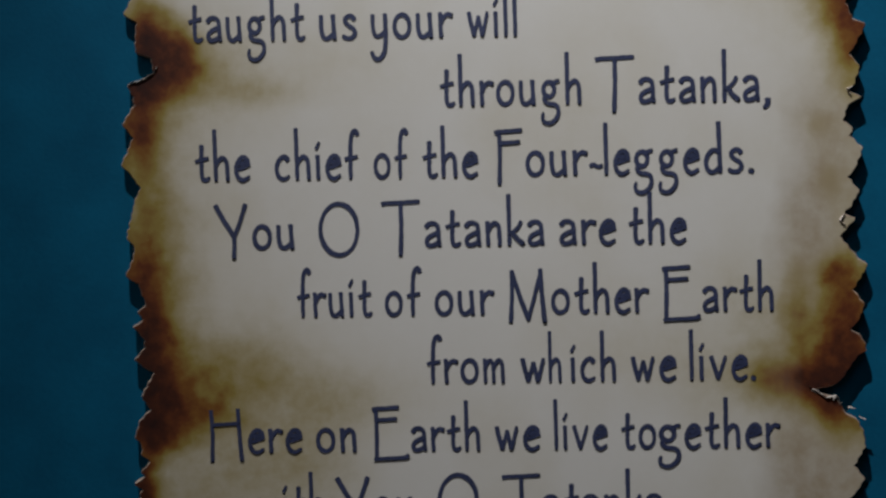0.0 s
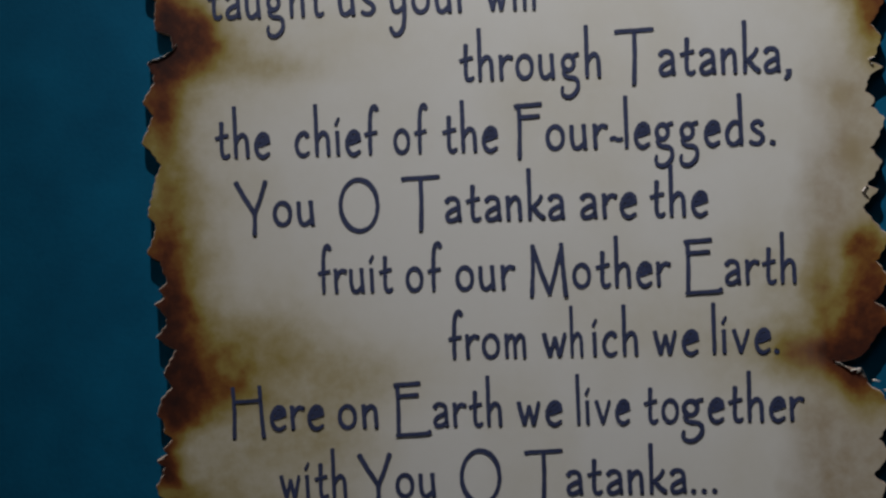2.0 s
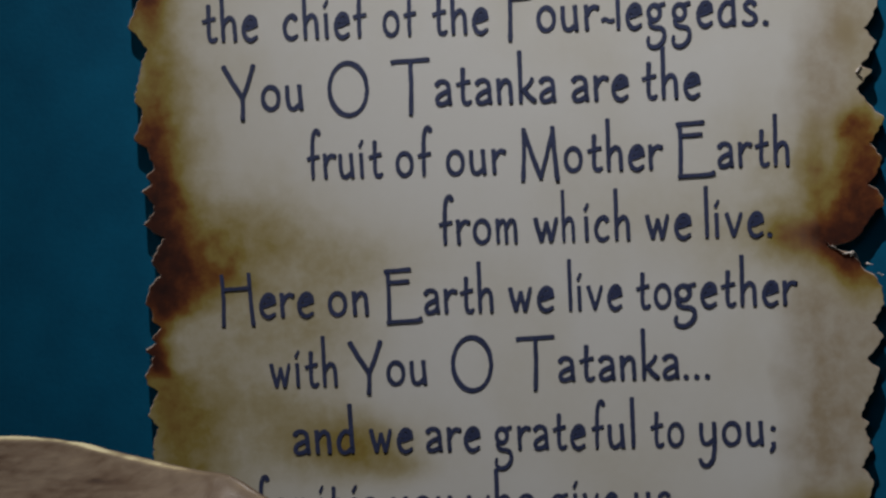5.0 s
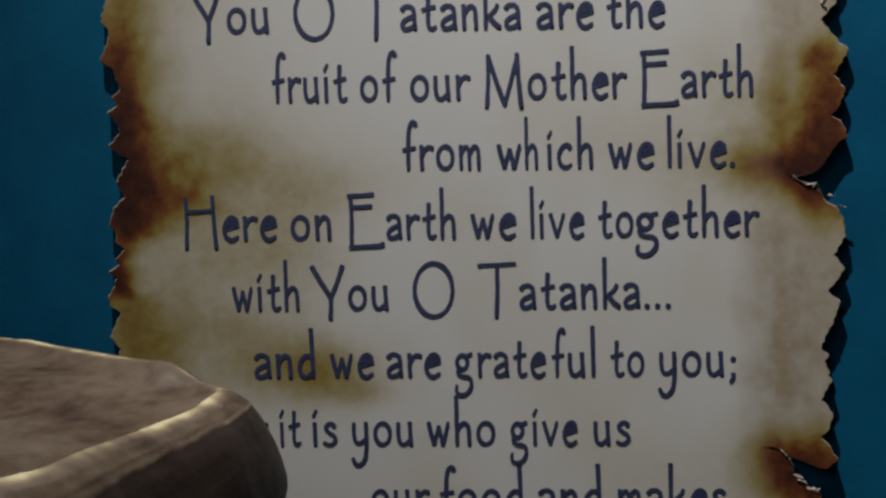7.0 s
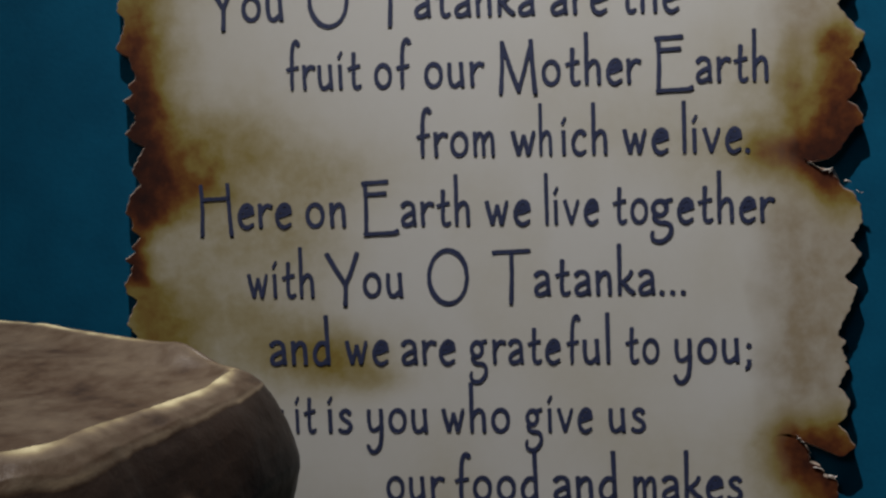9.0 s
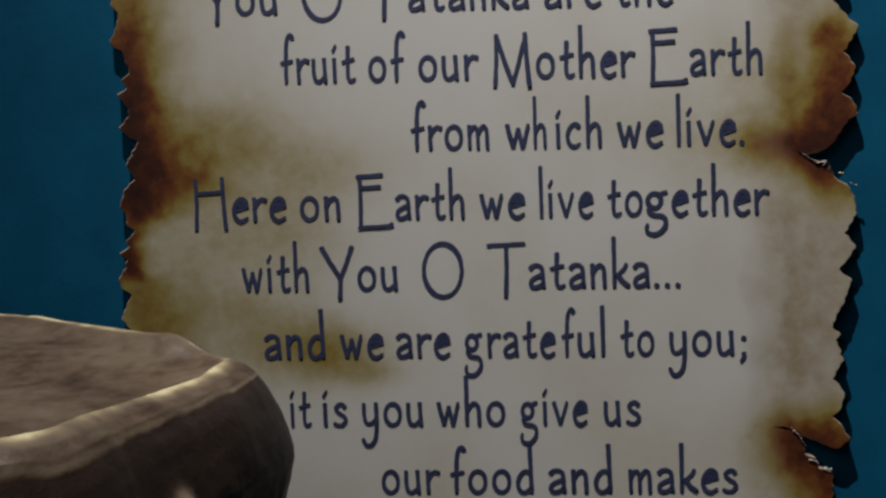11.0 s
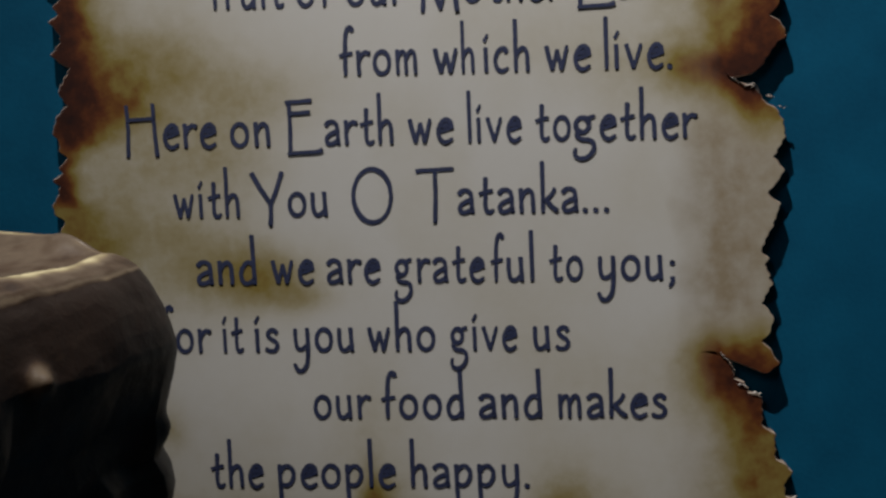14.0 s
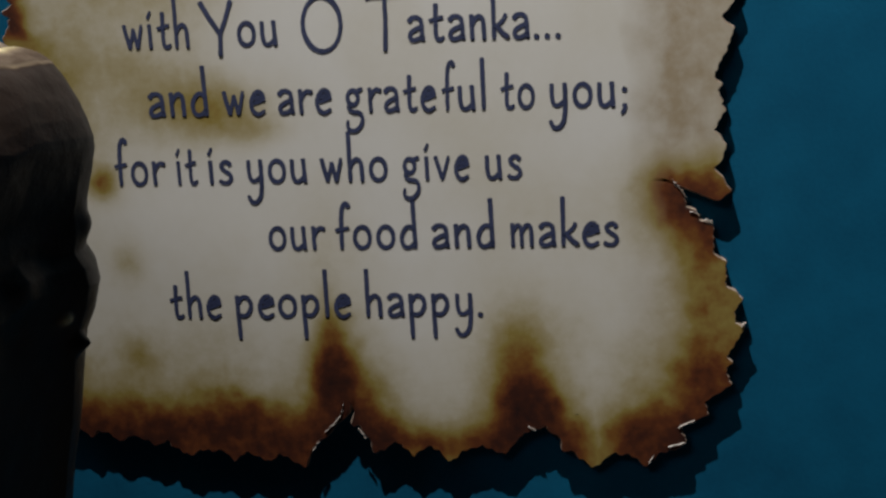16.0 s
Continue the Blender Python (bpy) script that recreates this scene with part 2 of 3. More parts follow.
BURN_RIGHT = [(0.56, 0.7, 0.03), (0.39, 0.90, 0.040), (0.365, 0.82, 0.030), (0.34, 0.60, 0.028), (0.315, 0.44, 0.030), (0.29, 0.20, 0.03), (0.24, 0.22, 0.03), (0.18, 0.30, 0.036), (0.15, 0.62, 0.040), (0.10, 0.80, 0.047), (0.07, 0.96, 0.052),
              (0.05, 0.92, 0.048), (0.035, 0.66, 0.042), (0.01, 0.36, 0.03), (-0.01, 0.12, 0.03), (-0.13, 0.12, 0.03), (-0.155, 0.58, 0.040), (-0.175, 0.90, 0.045), (-0.2, 0.82, 0.048), (-0.25, 0.54, 0.042), (-0.3, 0.48, 0.042), (-0.34, 0.68, 0.050),
              (-0.37, 0.84, 0.048), (-0.43, 1.0, 0.045)]
BURN_BOTTOM = [(-0.21, 1.05, 0.052), (-0.1, 0.94, 0.048), (-0.03, 0.96, 0.054), (0.01, 0.90, 0.048), (0.04, 0.88, 0.046), (0.07, 1.02, 0.060), (0.11, 0.95, 0.042), (0.14, 0.66, 0.030), (0.18, 0.56, 0.026), (0.21, 0.80, 0.034), (0.25, 0.94, 0.045),
               (0.272, 0.80, 0.038), (0.3, 0.46, 0.042), (0.33, 0.92, 0.046), (0.4, 1.05, 0.055)]
# stains: x, height, half width, half height, strength
STAINS = [(-0.04, 0.055, 0.08, 0.036, 0.14), (-0.10, 0.085, 0.05, 0.03, 0.17), (-0.03, -0.106, 0.055, 0.027, 0.42), (-0.12, -0.07, 0.075, 0.036, 0.24), (0.005, -0.125, 0.03, 0.012, 0.2), (-0.06, 0.0, 0.05, 0.03, 0.10), (-0.12, -0.015, 0.085, 0.035, 0.19),
          (-0.130, -0.168, 0.015, 0.016, 0.5), (-0.112, -0.240, 0.017, 0.020, 0.24), (-0.108, -0.325, 0.018, 0.022, 0.24), (0.069, -0.345, 0.020, 0.034, 0.95), (0.066, -0.30, 0.011, 0.028, 0.26),
          (0.240, -0.370, 0.024, 0.027, 0.85), (0.231, -0.325, 0.022, 0.036, 0.3), (0.240, -0.322, 0.050, 0.050, 0.20), (0.365, 0.066, 0.026, 0.016, 0.45), (0.335, 0.07, 0.03, 0.016, 0.28), (0.36, -0.185, 0.022, 0.03, 0.45), (0.355, 0.125, 0.012, 0.02, 0.25),
          (-0.165, 0.335, 0.028, 0.022, 0.4), (-0.10, 0.31, 0.05, 0.014, 0.18), (0.372, 0.281, 0.014, 0.013, 0.22), (0.379, 0.236, 0.010, 0.016, 0.26), (0.355, 0.158, 0.009, 0.016, 0.22), (0.385, 0.160, 0.014, 0.012, 0.18)]


def parchment_panel():
    cols, rows = 330, 860
    u = np.linspace(0, 1, cols)
    v = np.linspace(0, 1, rows) ** 1.06
    xb = -0.197 + 0.570 * u
    low = zigzag(BOTTOM + BOTTOM_EAST, xb, 0.0046, 0.0020, 3)
    base = -0.412 + v[:, None] * (TOP + 0.412)
    z = base + (low[None, :] + 0.412) * (1 - (base + 0.412) / 0.11).clip(0, 1) ** 2
    z = z + zigzag([(-0.21, 0.0), (0.42, 0.0)], xb, 0.0056, 0.0034, 11)[None, :] * ((base - TOP + 0.03) / 0.03).clip(0, 1)
    xl = zigzag(LEFT + LEFT_LOW, z, 0.0034, 0.0011, 5)
    xr = zigzag(RIGHT + RIGHT_MID + RIGHT_LOW, z, 0.0034, 0.0012, 8)
    x = xl + (xr - xl) * u[None, :]
    # scorch, before the torn lip is pulled down
    pts = list(zip(x.ravel().tolist(), z.ravel().tolist()))
    warp = np.array([0.75 * noise.noise((a * 24, b * 24, 1.7)) + 0.35 * noise.noise((a * 75, b * 75, 4.1)) for a, b in pts]).reshape(x.shape)
    patch = np.array([noise.noise((a * 42, b * 42, 9.1)) for a, b in pts]).reshape(x.shape)
    fleck = np.array([noise.noise((a * 110, b * 85, 5.5)) for a, b in pts]).reshape(x.shape)
    mist = np.array([noise.noise((a * 9, b * 9, 7.3)) + 0.5 * noise.noise((a * 24, b * 24, 2.2)) for a, b in pts]).reshape(x.shape)

    def burnt(along, depth, rows, rim, dip):
        hot, reach = (profile(along + 0.010 * warp, [(row[0], row[n]) for row in rows]) for n in (1, 2))
        hot = hot * (1.02 + 0.20 * patch + 0.10 * fleck)
        d = (depth / reach * (1 + 0.30 * warp)).clip(0)
        core = np.exp(-((d - 0.25).clip(0) / 0.72) ** 2) * (1 - dip * np.exp(-((d / rim) ** 2)))
        return hot * (0.62 * core + 0.38 * np.exp(-((d / 2.3) ** 1.4)))

    s = np.maximum(burnt(z, x + 0.203, BURN_LEFT, 0.20, 0.25), burnt(z, 0.409 - x, BURN_RIGHT, 0.22, 0.2))
    s = np.maximum(s, burnt(x, z + 0.418, BURN_BOTTOM, 0.30, 0.22))
    # the browned strip along the right side
    strip = ((x - 0.318 + 0.014 * warp - 0.06 * z.clip(0, 0.3)) / 0.042).clip(0, 1) * ((z + 0.37) / 0.20).clip(0, 1) * ((0.34 - z) / 0.05).clip(0, 1)
    browned = 0.92 * strip * (1 + 0.3 * patch + 0.2 * fleck) * (1 - s / 0.42).clip(0, 1)
    for cx, cz, rx, rz, k in STAINS:
        blot = k * np.exp(-(((x - cx) / rx) ** 2 + ((z - cz) / rz) ** 2) * (1 + 0.3 * warp))
        s = s + blot * (1 - 0.6 * s.clip(0, 1))
    s = s + 0.11 * (mist + 0.2).clip(0, 1)
    s = np.where(s < 0.65, s, 0.65 + 0.27 * (1 - np.exp(-(s - 0.65).clip(0) / 0.27)))
    # the lip above the lower right tear hangs down
    z = z - 0.022 * ((x - 0.357) / 0.045).clip(0, 1) * np.exp(-((z + 0.166) / 0.020) ** 2)
    n = rows * cols
    front = np.stack([x.ravel(), np.zeros(n), z.ravel()], 1)
    idx = np.arange(n).reshape(rows, cols)
    quads = np.stack([idx[:-1, :-1], idx[:-1, 1:], idx[1:, 1:], idx[1:, :-1]], -1).reshape(-1, 4)
    loop = np.concatenate([idx[0, :], idx[1:, -1], idx[-1, -2::-1], idx[-2:0:-1, 0]])
    ring = front[loop]
    step = np.roll(ring, -1, 0) - np.roll(ring, 1, 0)
    out = np.stack([step[:, 2], np.zeros(len(loop)), -step[:, 0]], 1)
    out /= np.linalg.norm(out, axis=1, keepdims=True) + 1e-9
    worn_pale = ring + 0.0009 * out + np.array([0, 0.0012, 0])
    back = worn_pale.copy()
    back[:, 1] = wall_face(worn_pale[:, 0], worn_pale[:, 2]) + 0.001
    m = len(loop)
    j, k = np.arange(m), (np.arange(m) + 1) % m
    bevel = np.stack([loop[j], n + j, n + k, loop[k]], 1)
    side = np.stack([n + j, n + m + j, n + m + k, n + k], 1)
    verts = np.concatenate([front, worn_pale, back])
    faces = np.concatenate([quads, bevel, side])
    thing = new("parchment_panel")
    tagged(thing, "scorched cream parchment cut-out with navy lettering on blue wall", "wall panel")
    sheet = mesh_object("sheet", verts.tolist(), faces.tolist(), [PAPER, RAW_EDGE], thing, False, [0] * len(quads) + [1] * (2 * m))
    at = sheet.data.attributes.new("scorch", "FLOAT", "POINT")
    at.data.foreach_set("value", np.concatenate([s.ravel(), s.ravel()[loop], s.ravel()[loop]]).astype(np.float32))
    brown = sheet.data.attributes.new("browned", "FLOAT", "POINT")
    brown.data.foreach_set("value", np.concatenate([browned.ravel(), browned.ravel()[loop], browned.ravel()[loop]]).astype(np.float32))
    return thing


panel = parchment_panel()
FIBRE = surface("torn_paper_fibre", (0.22, 0.17, 0.13), (0.62, 0.56, 0.5), 260.0, 0.9)


def torn_fibre(*points, width=0.0009):
    """A pale sliver of torn paper along a tear: a thin, tapering, slightly curled ridge."""
    rng = np.random.default_rng(len(points) + int(abs(points[0][0]) * 1e4))
    path = []
    for (ax, az), (bx, bz) in zip(points, points[1:]):
        path += [(ax + (bx - ax) * f, az + (bz - az) * f) for f in np.linspace(0, 1, 6, endpoint=False)]
    path.append(points[-1])
    n, verts, faces = len(path), [], []
    for i, (x, z) in enumerate(path):
        w = 0.72 * width * (0.35 + 0.65 * math.sin(math.pi * (i + 0.5) / n)) * rng.uniform(0.6, 1.3)
        x, z = x + rng.uniform(-1, 1) * 0.0007, z + rng.uniform(-1, 1) * 0.0007
        verts += [(x, 0.0004, z - w), (x + 0.2 * w, -0.0012 - 0.6 * w, z), (x, 0.0004, z + w)]
        if i:
            k = 3 * i
            faces += [[k - 3, k, k + 1, k - 2], [k - 2, k + 1, k + 2, k - 1]]
    mesh_object("torn_fibre", verts, faces, [FIBRE], panel)


torn_fibre((0.366, 0.061), (0.374, 0.056), (0.382, 0.051), (0.389, 0.053), (0.393, 0.047))
torn_fibre((0.389, 0.053), (0.386, 0.049), width=0.0008)
torn_fibre((0.398, 0.043), (0.405, 0.042), width=0.0008)
torn_fibre((0.408, 0.034), (0.414, 0.033), width=0.0008)
torn_fibre((0.362, -0.171), (0.369, -0.178), (0.375, -0.187))
torn_fibre((0.378, -0.199), (0.385, -0.200), width=0.0007)
torn_fibre((0.389, -0.206), (0.397, -0.207), width=0.0007)
torn_fibre((-0.181, 0.329), (-0.190, 0.323), (-0.203, 0.320), width=0.0009)
torn_fibre((-0.181, 0.329), (-0.179, 0.334), width=0.0008)
torn_fibre((0.075, -0.367), (0.073, -0.380), (0.066, -0.388), (0.058, -0.396), width=0.0010)
torn_fibre((0.052, -0.403), (0.046, -0.414), width=0.0008)
torn_fibre((0.088, -0.392), (0.094, -0.402), width=0.0007)
torn_fibre((0.240, -0.390), (0.247, -0.394), width=0.0009)
torn_fibre((0.372, -0.391), (0.385, -0.384), width=0.0009)
torn_fibre((0.362, -0.409), (0.377, -0.405), width=0.0009)
torn_fibre((0.346, -0.424), (0.350, -0.417), width=0.0007)
torn_fibre((0.423, -0.300), (0.427, -0.296), width=0.0011)
torn_fibre((0.399, 0.312), (0.394, 0.309), (0.398, 0.305), width=0.0010)
torn_fibre((0.394, 0.206), (0.390, 0.201), (0.395, 0.197), width=0.0011)

# ---- lettering ----
X_HEIGHT = 0.0222          # height of a small letter without stem; all strokes below are in this unit
THICK, THIN = 0.172, 0.135
GLYPHS = {}


def stroke(*points, width=THICK, end=None, lead=None):
    """One pull of the brush: centre line, its width, and the widths at its start and its end."""
    return points, lead or width, width, end or width


def ring(cx, cz, rx, rz, thick, thin, lean=0.9):
    """A closed round form, heavier on the lower left and the upper right."""
    turns = [2 * math.pi * i / 12 for i in range(13)]
    return [(cx + rx * math.cos(a), cz + rz * math.sin(a)) for a in turns], [thin + (thick - thin) * math.cos(a - lean - math.pi) ** 2 for a in turns]


def stem(x, top, foot=0.04, slip=0.02, width=THICK):
    """An upright, slightly leaning stem with a broader head."""
    return stroke((x, top), (x + 0.35 * slip, top * 0.6 + foot * 0.4), (x + slip, foot), width=width, lead=width * 1.08, end=width * 1.05)


def arch(x0, x1, top=0.90, foot=0.04, width=THICK):
    """The shoulder of h, n and m, springing from a stem."""
    w = x1 - x0
    return stroke((x0, top - 0.30), (x0 + 0.26 * w, top - 0.09), (x0 + 0.62 * w, top), (x0 + 0.92 * w, top - 0.13), (x1, top - 0.42), (x1 + 0.01, foot), width=width, lead=width * 0.7)


def cup(x0, x1, top=0.91, low=0.07, width=THICK):
    """The hollow of u and y, up to the stem on its right."""
    w = x1 - x0
    return stroke((x0, top), (x0, low + 0.38), (x0 + 0.12 * w, low + 0.09), (x0 + 0.40 * w, low), (x0 + 0.72 * w, low + 0.07), (x1, low + 0.22), width=width, end=width * 0.7)


def bar(x0, z0, x1, z1, width=0.155):
    """A cross bar that droops at its start and is cut aslant at its end."""
    return stroke((x0, z0 - 0.02), (x0 + 0.12 * (x1 - x0), z0 + 0.015), (0.5 * (x0 + x1), 0.5 * (z0 + z1)), (x1, z1), width=width, lead=width * 1.2, end=width * 1.1)


def speck(x, z):
    return stroke((x - 0.02, z - 0.045), (x + 0.02, z + 0.045), width=0.205)


def letter_form(c):
    if c == "a":
        return [stroke((0.09, 0.78), (0.19, 0.89), (0.37, 0.92), (0.52, 0.83), (0.56, 0.62), (0.57, 0.34), (0.61, 0.05), lead=0.2),
                stroke((0.56, 0.55), (0.37, 0.50), (0.17, 0.38), (0.10, 0.22), (0.19, 0.09), (0.37, 0.10), (0.56, 0.20), width=0.17)]
    if c == "c":
        return [stroke((0.56, 0.78), (0.44, 0.90), (0.28, 0.86), (0.14, 0.68), (0.09, 0.44), (0.15, 0.19), (0.31, 0.07), (0.46, 0.09), (0.60, 0.18), lead=0.21, end=0.12)]
    if c == "d":
        return [stem(0.55, 1.92, 0.04, 0.06), stroke((0.57, 0.80), (0.40, 0.90), (0.22, 0.78), (0.10, 0.50), (0.13, 0.21), (0.28, 0.07), (0.45, 0.11), (0.58, 0.24), width=0.165)]
    if c == "e":
        return [stroke((0.10, 0.45), (0.34, 0.50), (0.60, 0.60), width=0.13), stroke((0.26, 0.66), (0.48, 0.71), width=0.20),
                stroke((0.59, 0.58), (0.56, 0.80), (0.40, 0.92), (0.22, 0.80), (0.10, 0.52), (0.13, 0.24), (0.29, 0.07), (0.45, 0.08), (0.62, 0.19), end=0.12)]
    if c == "f":
        return [stroke((0.53, 1.70), (0.45, 1.83), (0.33, 1.77), (0.25, 1.50), (0.22, 0.95), (0.21, 0.04), lead=0.2), bar(0.02, 0.79, 0.49, 0.87, 0.14)]
    if c == "g":
        return [ring(0.34, 0.60, 0.22, 0.27, 0.20, 0.15), stroke((0.49, 0.80), (0.60, 0.88), (0.74, 0.92), width=0.15),
                stroke((0.20, 0.36), (0.16, 0.20), (0.32, 0.07), (0.58, 0.03), (0.70, -0.12), (0.68, -0.38), (0.50, -0.60), (0.26, -0.66), (0.08, -0.52), (0.10, -0.28), width=0.165, end=0.12)]
    if c == "h":
        return [stem(0.10, 1.94), arch(0.14, 0.58)]
    if c == "i":
        return [stem(0.11, 0.92), stroke((0.06, 1.19), (0.12, 1.30), (0.19, 1.42), width=0.12, lead=0.15)]
    if c == "k":
        return [stem(0.10, 1.94), stroke((0.58, 0.93), (0.44, 0.70), (0.15, 0.46), width=0.15), stroke((0.24, 0.52), (0.44, 0.27), (0.66, 0.09), width=0.19, lead=0.15)]
    if c == "l":
        return [stem(0.10, 1.94, 0.04, 0.03)]
    if c == "m":
        return [stem(0.09, 0.93, width=0.15), arch(0.12, 0.43, 0.89, width=0.15), arch(0.46, 0.80, 0.90, width=0.16)]
    if c == "n":
        return [stem(0.10, 0.93), arch(0.14, 0.56, 0.89)]
    if c == "o":
        return [ring(0.38, 0.49, 0.295, 0.415, 0.185, 0.15)]
    if c == "p":
        return [stem(0.10, 0.92, -0.84, 0.05), stroke((0.13, 0.66), (0.28, 0.86), (0.48, 0.87), (0.62, 0.64), (0.58, 0.34), (0.40, 0.13), (0.15, 0.15), width=0.165)]
    if c == "r":
        return [stem(0.10, 0.93), stroke((0.13, 0.58), (0.23, 0.78), (0.38, 0.89), (0.55, 0.84), width=0.16, end=0.2)]
    if c == "s":
        return [stroke((0.50, 0.77), (0.39, 0.89), (0.22, 0.86), (0.14, 0.70), (0.27, 0.55), (0.45, 0.43), (0.52, 0.26), (0.41, 0.10), (0.23, 0.07), (0.06, 0.15), width=0.165, lead=0.19)]
    if c == "t":
        return [stroke((0.25, 1.37), (0.24, 0.90), (0.23, 0.34), (0.28, 0.12), (0.40, 0.08), (0.54, 0.16), lead=0.19, end=0.13), bar(0.02, 0.79, 0.50, 0.90, 0.135)]
    if c == "u":
        return [cup(0.09, 0.56), stem(0.54, 0.93, 0.04, 0.05)]
    if c == "v":
        return [stroke((0.06, 0.92), (0.20, 0.47), (0.34, 0.07), width=0.18), stroke((0.33, 0.07), (0.48, 0.50), (0.62, 0.93), width=THIN)]
    if c == "w":
        return [stroke((0.04, 0.92), (0.14, 0.48), (0.25, 0.07), width=0.18), stroke((0.25, 0.07), (0.34, 0.44), (0.43, 0.78), width=THIN),
                stroke((0.43, 0.78), (0.51, 0.42), (0.59, 0.07), width=0.17), stroke((0.59, 0.07), (0.70, 0.50), (0.80, 0.93), width=THIN)]
    if c == "y":
        return [cup(0.08, 0.55, low=0.12, width=0.16), stroke((0.56, 0.93), (0.57, 0.40), (0.56, -0.08), (0.50, -0.48), (0.32, -0.71), (0.13, -0.68), (0.02, -0.46), lead=0.18, end=0.15)]
    if c == ".":
        return [speck(0.10, 0.09)]
    if c == ",":
        return [stroke((0.13, 0.10), (0.13, -0.06), (0.03, -0.24), width=0.16, lead=0.21, end=0.11)]
    if c == ";":
        return [speck(0.14, 0.66), stroke((0.14, 0.10), (0.14, -0.06), (0.03, -0.24), width=0.16, lead=0.21, end=0.11)]
    if c == "-":
        return [stroke((0.02, 0.36), (0.14, 0.42), (0.30, 0.34), (0.46, 0.38), width=0.15)]
    if c == "T":
        return [bar(0.05, 1.69, 1.44, 1.75), stroke((0.74, 1.70), (0.75, 0.90), (0.71, -0.28), width=0.165, end=0.20)]
    if c == "F":
        return [stroke((0.17, 1.70), (0.20, 1.00), (0.17, -0.28), width=0.165, end=0.19), bar(0.04, 1.69, 1.00, 1.76), bar(0.20, 1.27, 0.92, 1.32, 0.15)]
    if c == "E":
        return [stroke((0.16, 1.66), (0.18, 0.80), (0.16, -0.26), width=0.165), bar(0.05, 1.68, 1.05, 1.74), bar(0.18, 1.25, 0.97, 1.30, 0.15),
                stroke((0.08, -0.26), (0.60, -0.23), (1.20, -0.21), (1.42, -0.14), width=0.15, end=0.2)]
    if c == "H":
        return [stroke((0.09, 1.68), (0.12, 0.80), (0.08, -0.28), width=0.155, end=0.19), stroke((1.12, 1.73), (1.15, 0.90), (1.22, -0.26), width=0.16, end=0.2), bar(0.10, 1.13, 1.15, 1.19, 0.14)]
    if c == "M":
        return [stroke((0.12, 1.68), (0.12, 0.80), (0.06, -0.28), width=0.16, end=0.19), stroke((0.12, 1.66), (0.42, 0.72), (0.74, -0.18), width=0.18),
                stroke((0.73, -0.18), (0.98, 0.72), (1.22, 1.64), width=0.14), stroke((1.21, 1.72), (1.26, 0.80), (1.36, -0.28), width=0.18, end=0.21)]
    if c == "Y":
        return [stroke((0.07, 1.70), (0.38, 1.12), (0.74, 0.52), width=0.185, lead=0.2), stroke((1.19, 1.73), (0.98, 1.10), (0.74, 0.50), width=0.155, lead=0.18), stroke((0.74, 0.60), (0.74, 0.20), (0.71, -0.30), width=0.165, end=0.19)]
    return [ring(0.77, 0.74, 0.70, 0.97, 0.20, 0.13)]                      # O


def spline(points, n):
    p = np.array(points)
    p = np.vstack([2 * p[0] - p[1], p, 2 * p[-1] - p[-2]])
    t = np.linspace(0, len(p) - 3 - 1e-6, n)
    i, f = t.astype(int), (t % 1)[:, None]
    a, b, c, d = p[i], p[i + 1], p[i + 2], p[i + 3]
    return 0.5 * (2 * b + (c - a) * f + (2 * a - 5 * b + 4 * c - d) * f**2 + (3 * b - a - 3 * c + d) * f**3)


def glyph(c):
    """One brushed letter: every stroke a ribbon with a slightly rough edge and blunt ends, the later ones a hair above the earlier."""
    if c in GLYPHS:
        return GLYPHS[c]
    rng = np.random.default_rng(ord(c))
    xs, zs, lift, faces = [], [], [], []
    for order, (points, *widths) in enumerate(letter_form(c)):
        n = 8 * (len(points) - 1) + 1
        mid = spline(points, n)
        if len(widths) == 1:
            half = np.interp(np.linspace(0, 1, n), np.linspace(0, 1, len(widths[0])), widths[0]) / 2
        else:
            half = np.interp(np.linspace(0, 1, n), [0, 0.25, 0.8, 1], [widths[0], widths[1], widths[1], widths[2]]) / 2
        along = np.gradient(mid, axis=0)
        along /= np.linalg.norm(along, axis=1, keepdims=True)
        for at, way, place in ((0, -1, 0), (-1, 1, len(mid))) if len(widths) > 1 else ():      # blunt ends
            tip = mid[at] + way * along[at] * half[at] * 0.45
            mid, half, along = (np.insert(arr, place, value, axis=0) for arr, value in ((mid, tip), (half, half[at] * 0.62), (along, along[at])))
        side = np.stack([-along[:, 1], along[:, 0]], 1)
        rough = rng.uniform(-0.009, 0.009, (2, len(mid)))
        left, right = mid + side * (half + rough[0])[:, None], mid - side * (half + rough[1])[:, None]
        k = len(xs)
        for (ax, az), (bx, bz) in zip(left, right):
            xs += [ax, bx]
            zs += [az, bz]
        lift += [-0.0005 - 0.00012 * order] * (2 * len(mid))
        faces += [[k + 2 * i, k + 2 * i + 1, k + 2 * i + 3, k + 2 * i + 2] for i in range(len(mid) - 1)]
    xs, zs = np.array(xs), np.array(zs)
    GLYPHS[c] = ((xs - xs.min()) * X_HEIGHT, zs * X_HEIGHT, lift, faces)
    return GLYPHS[c]


GAPS = {"r": 0.0012, "t": 0.0022, "f": 0.0006, "k": 0.0016, "o": 0.0034, "e": 0.0024, "a": 0.0030, ".": 0.0040}


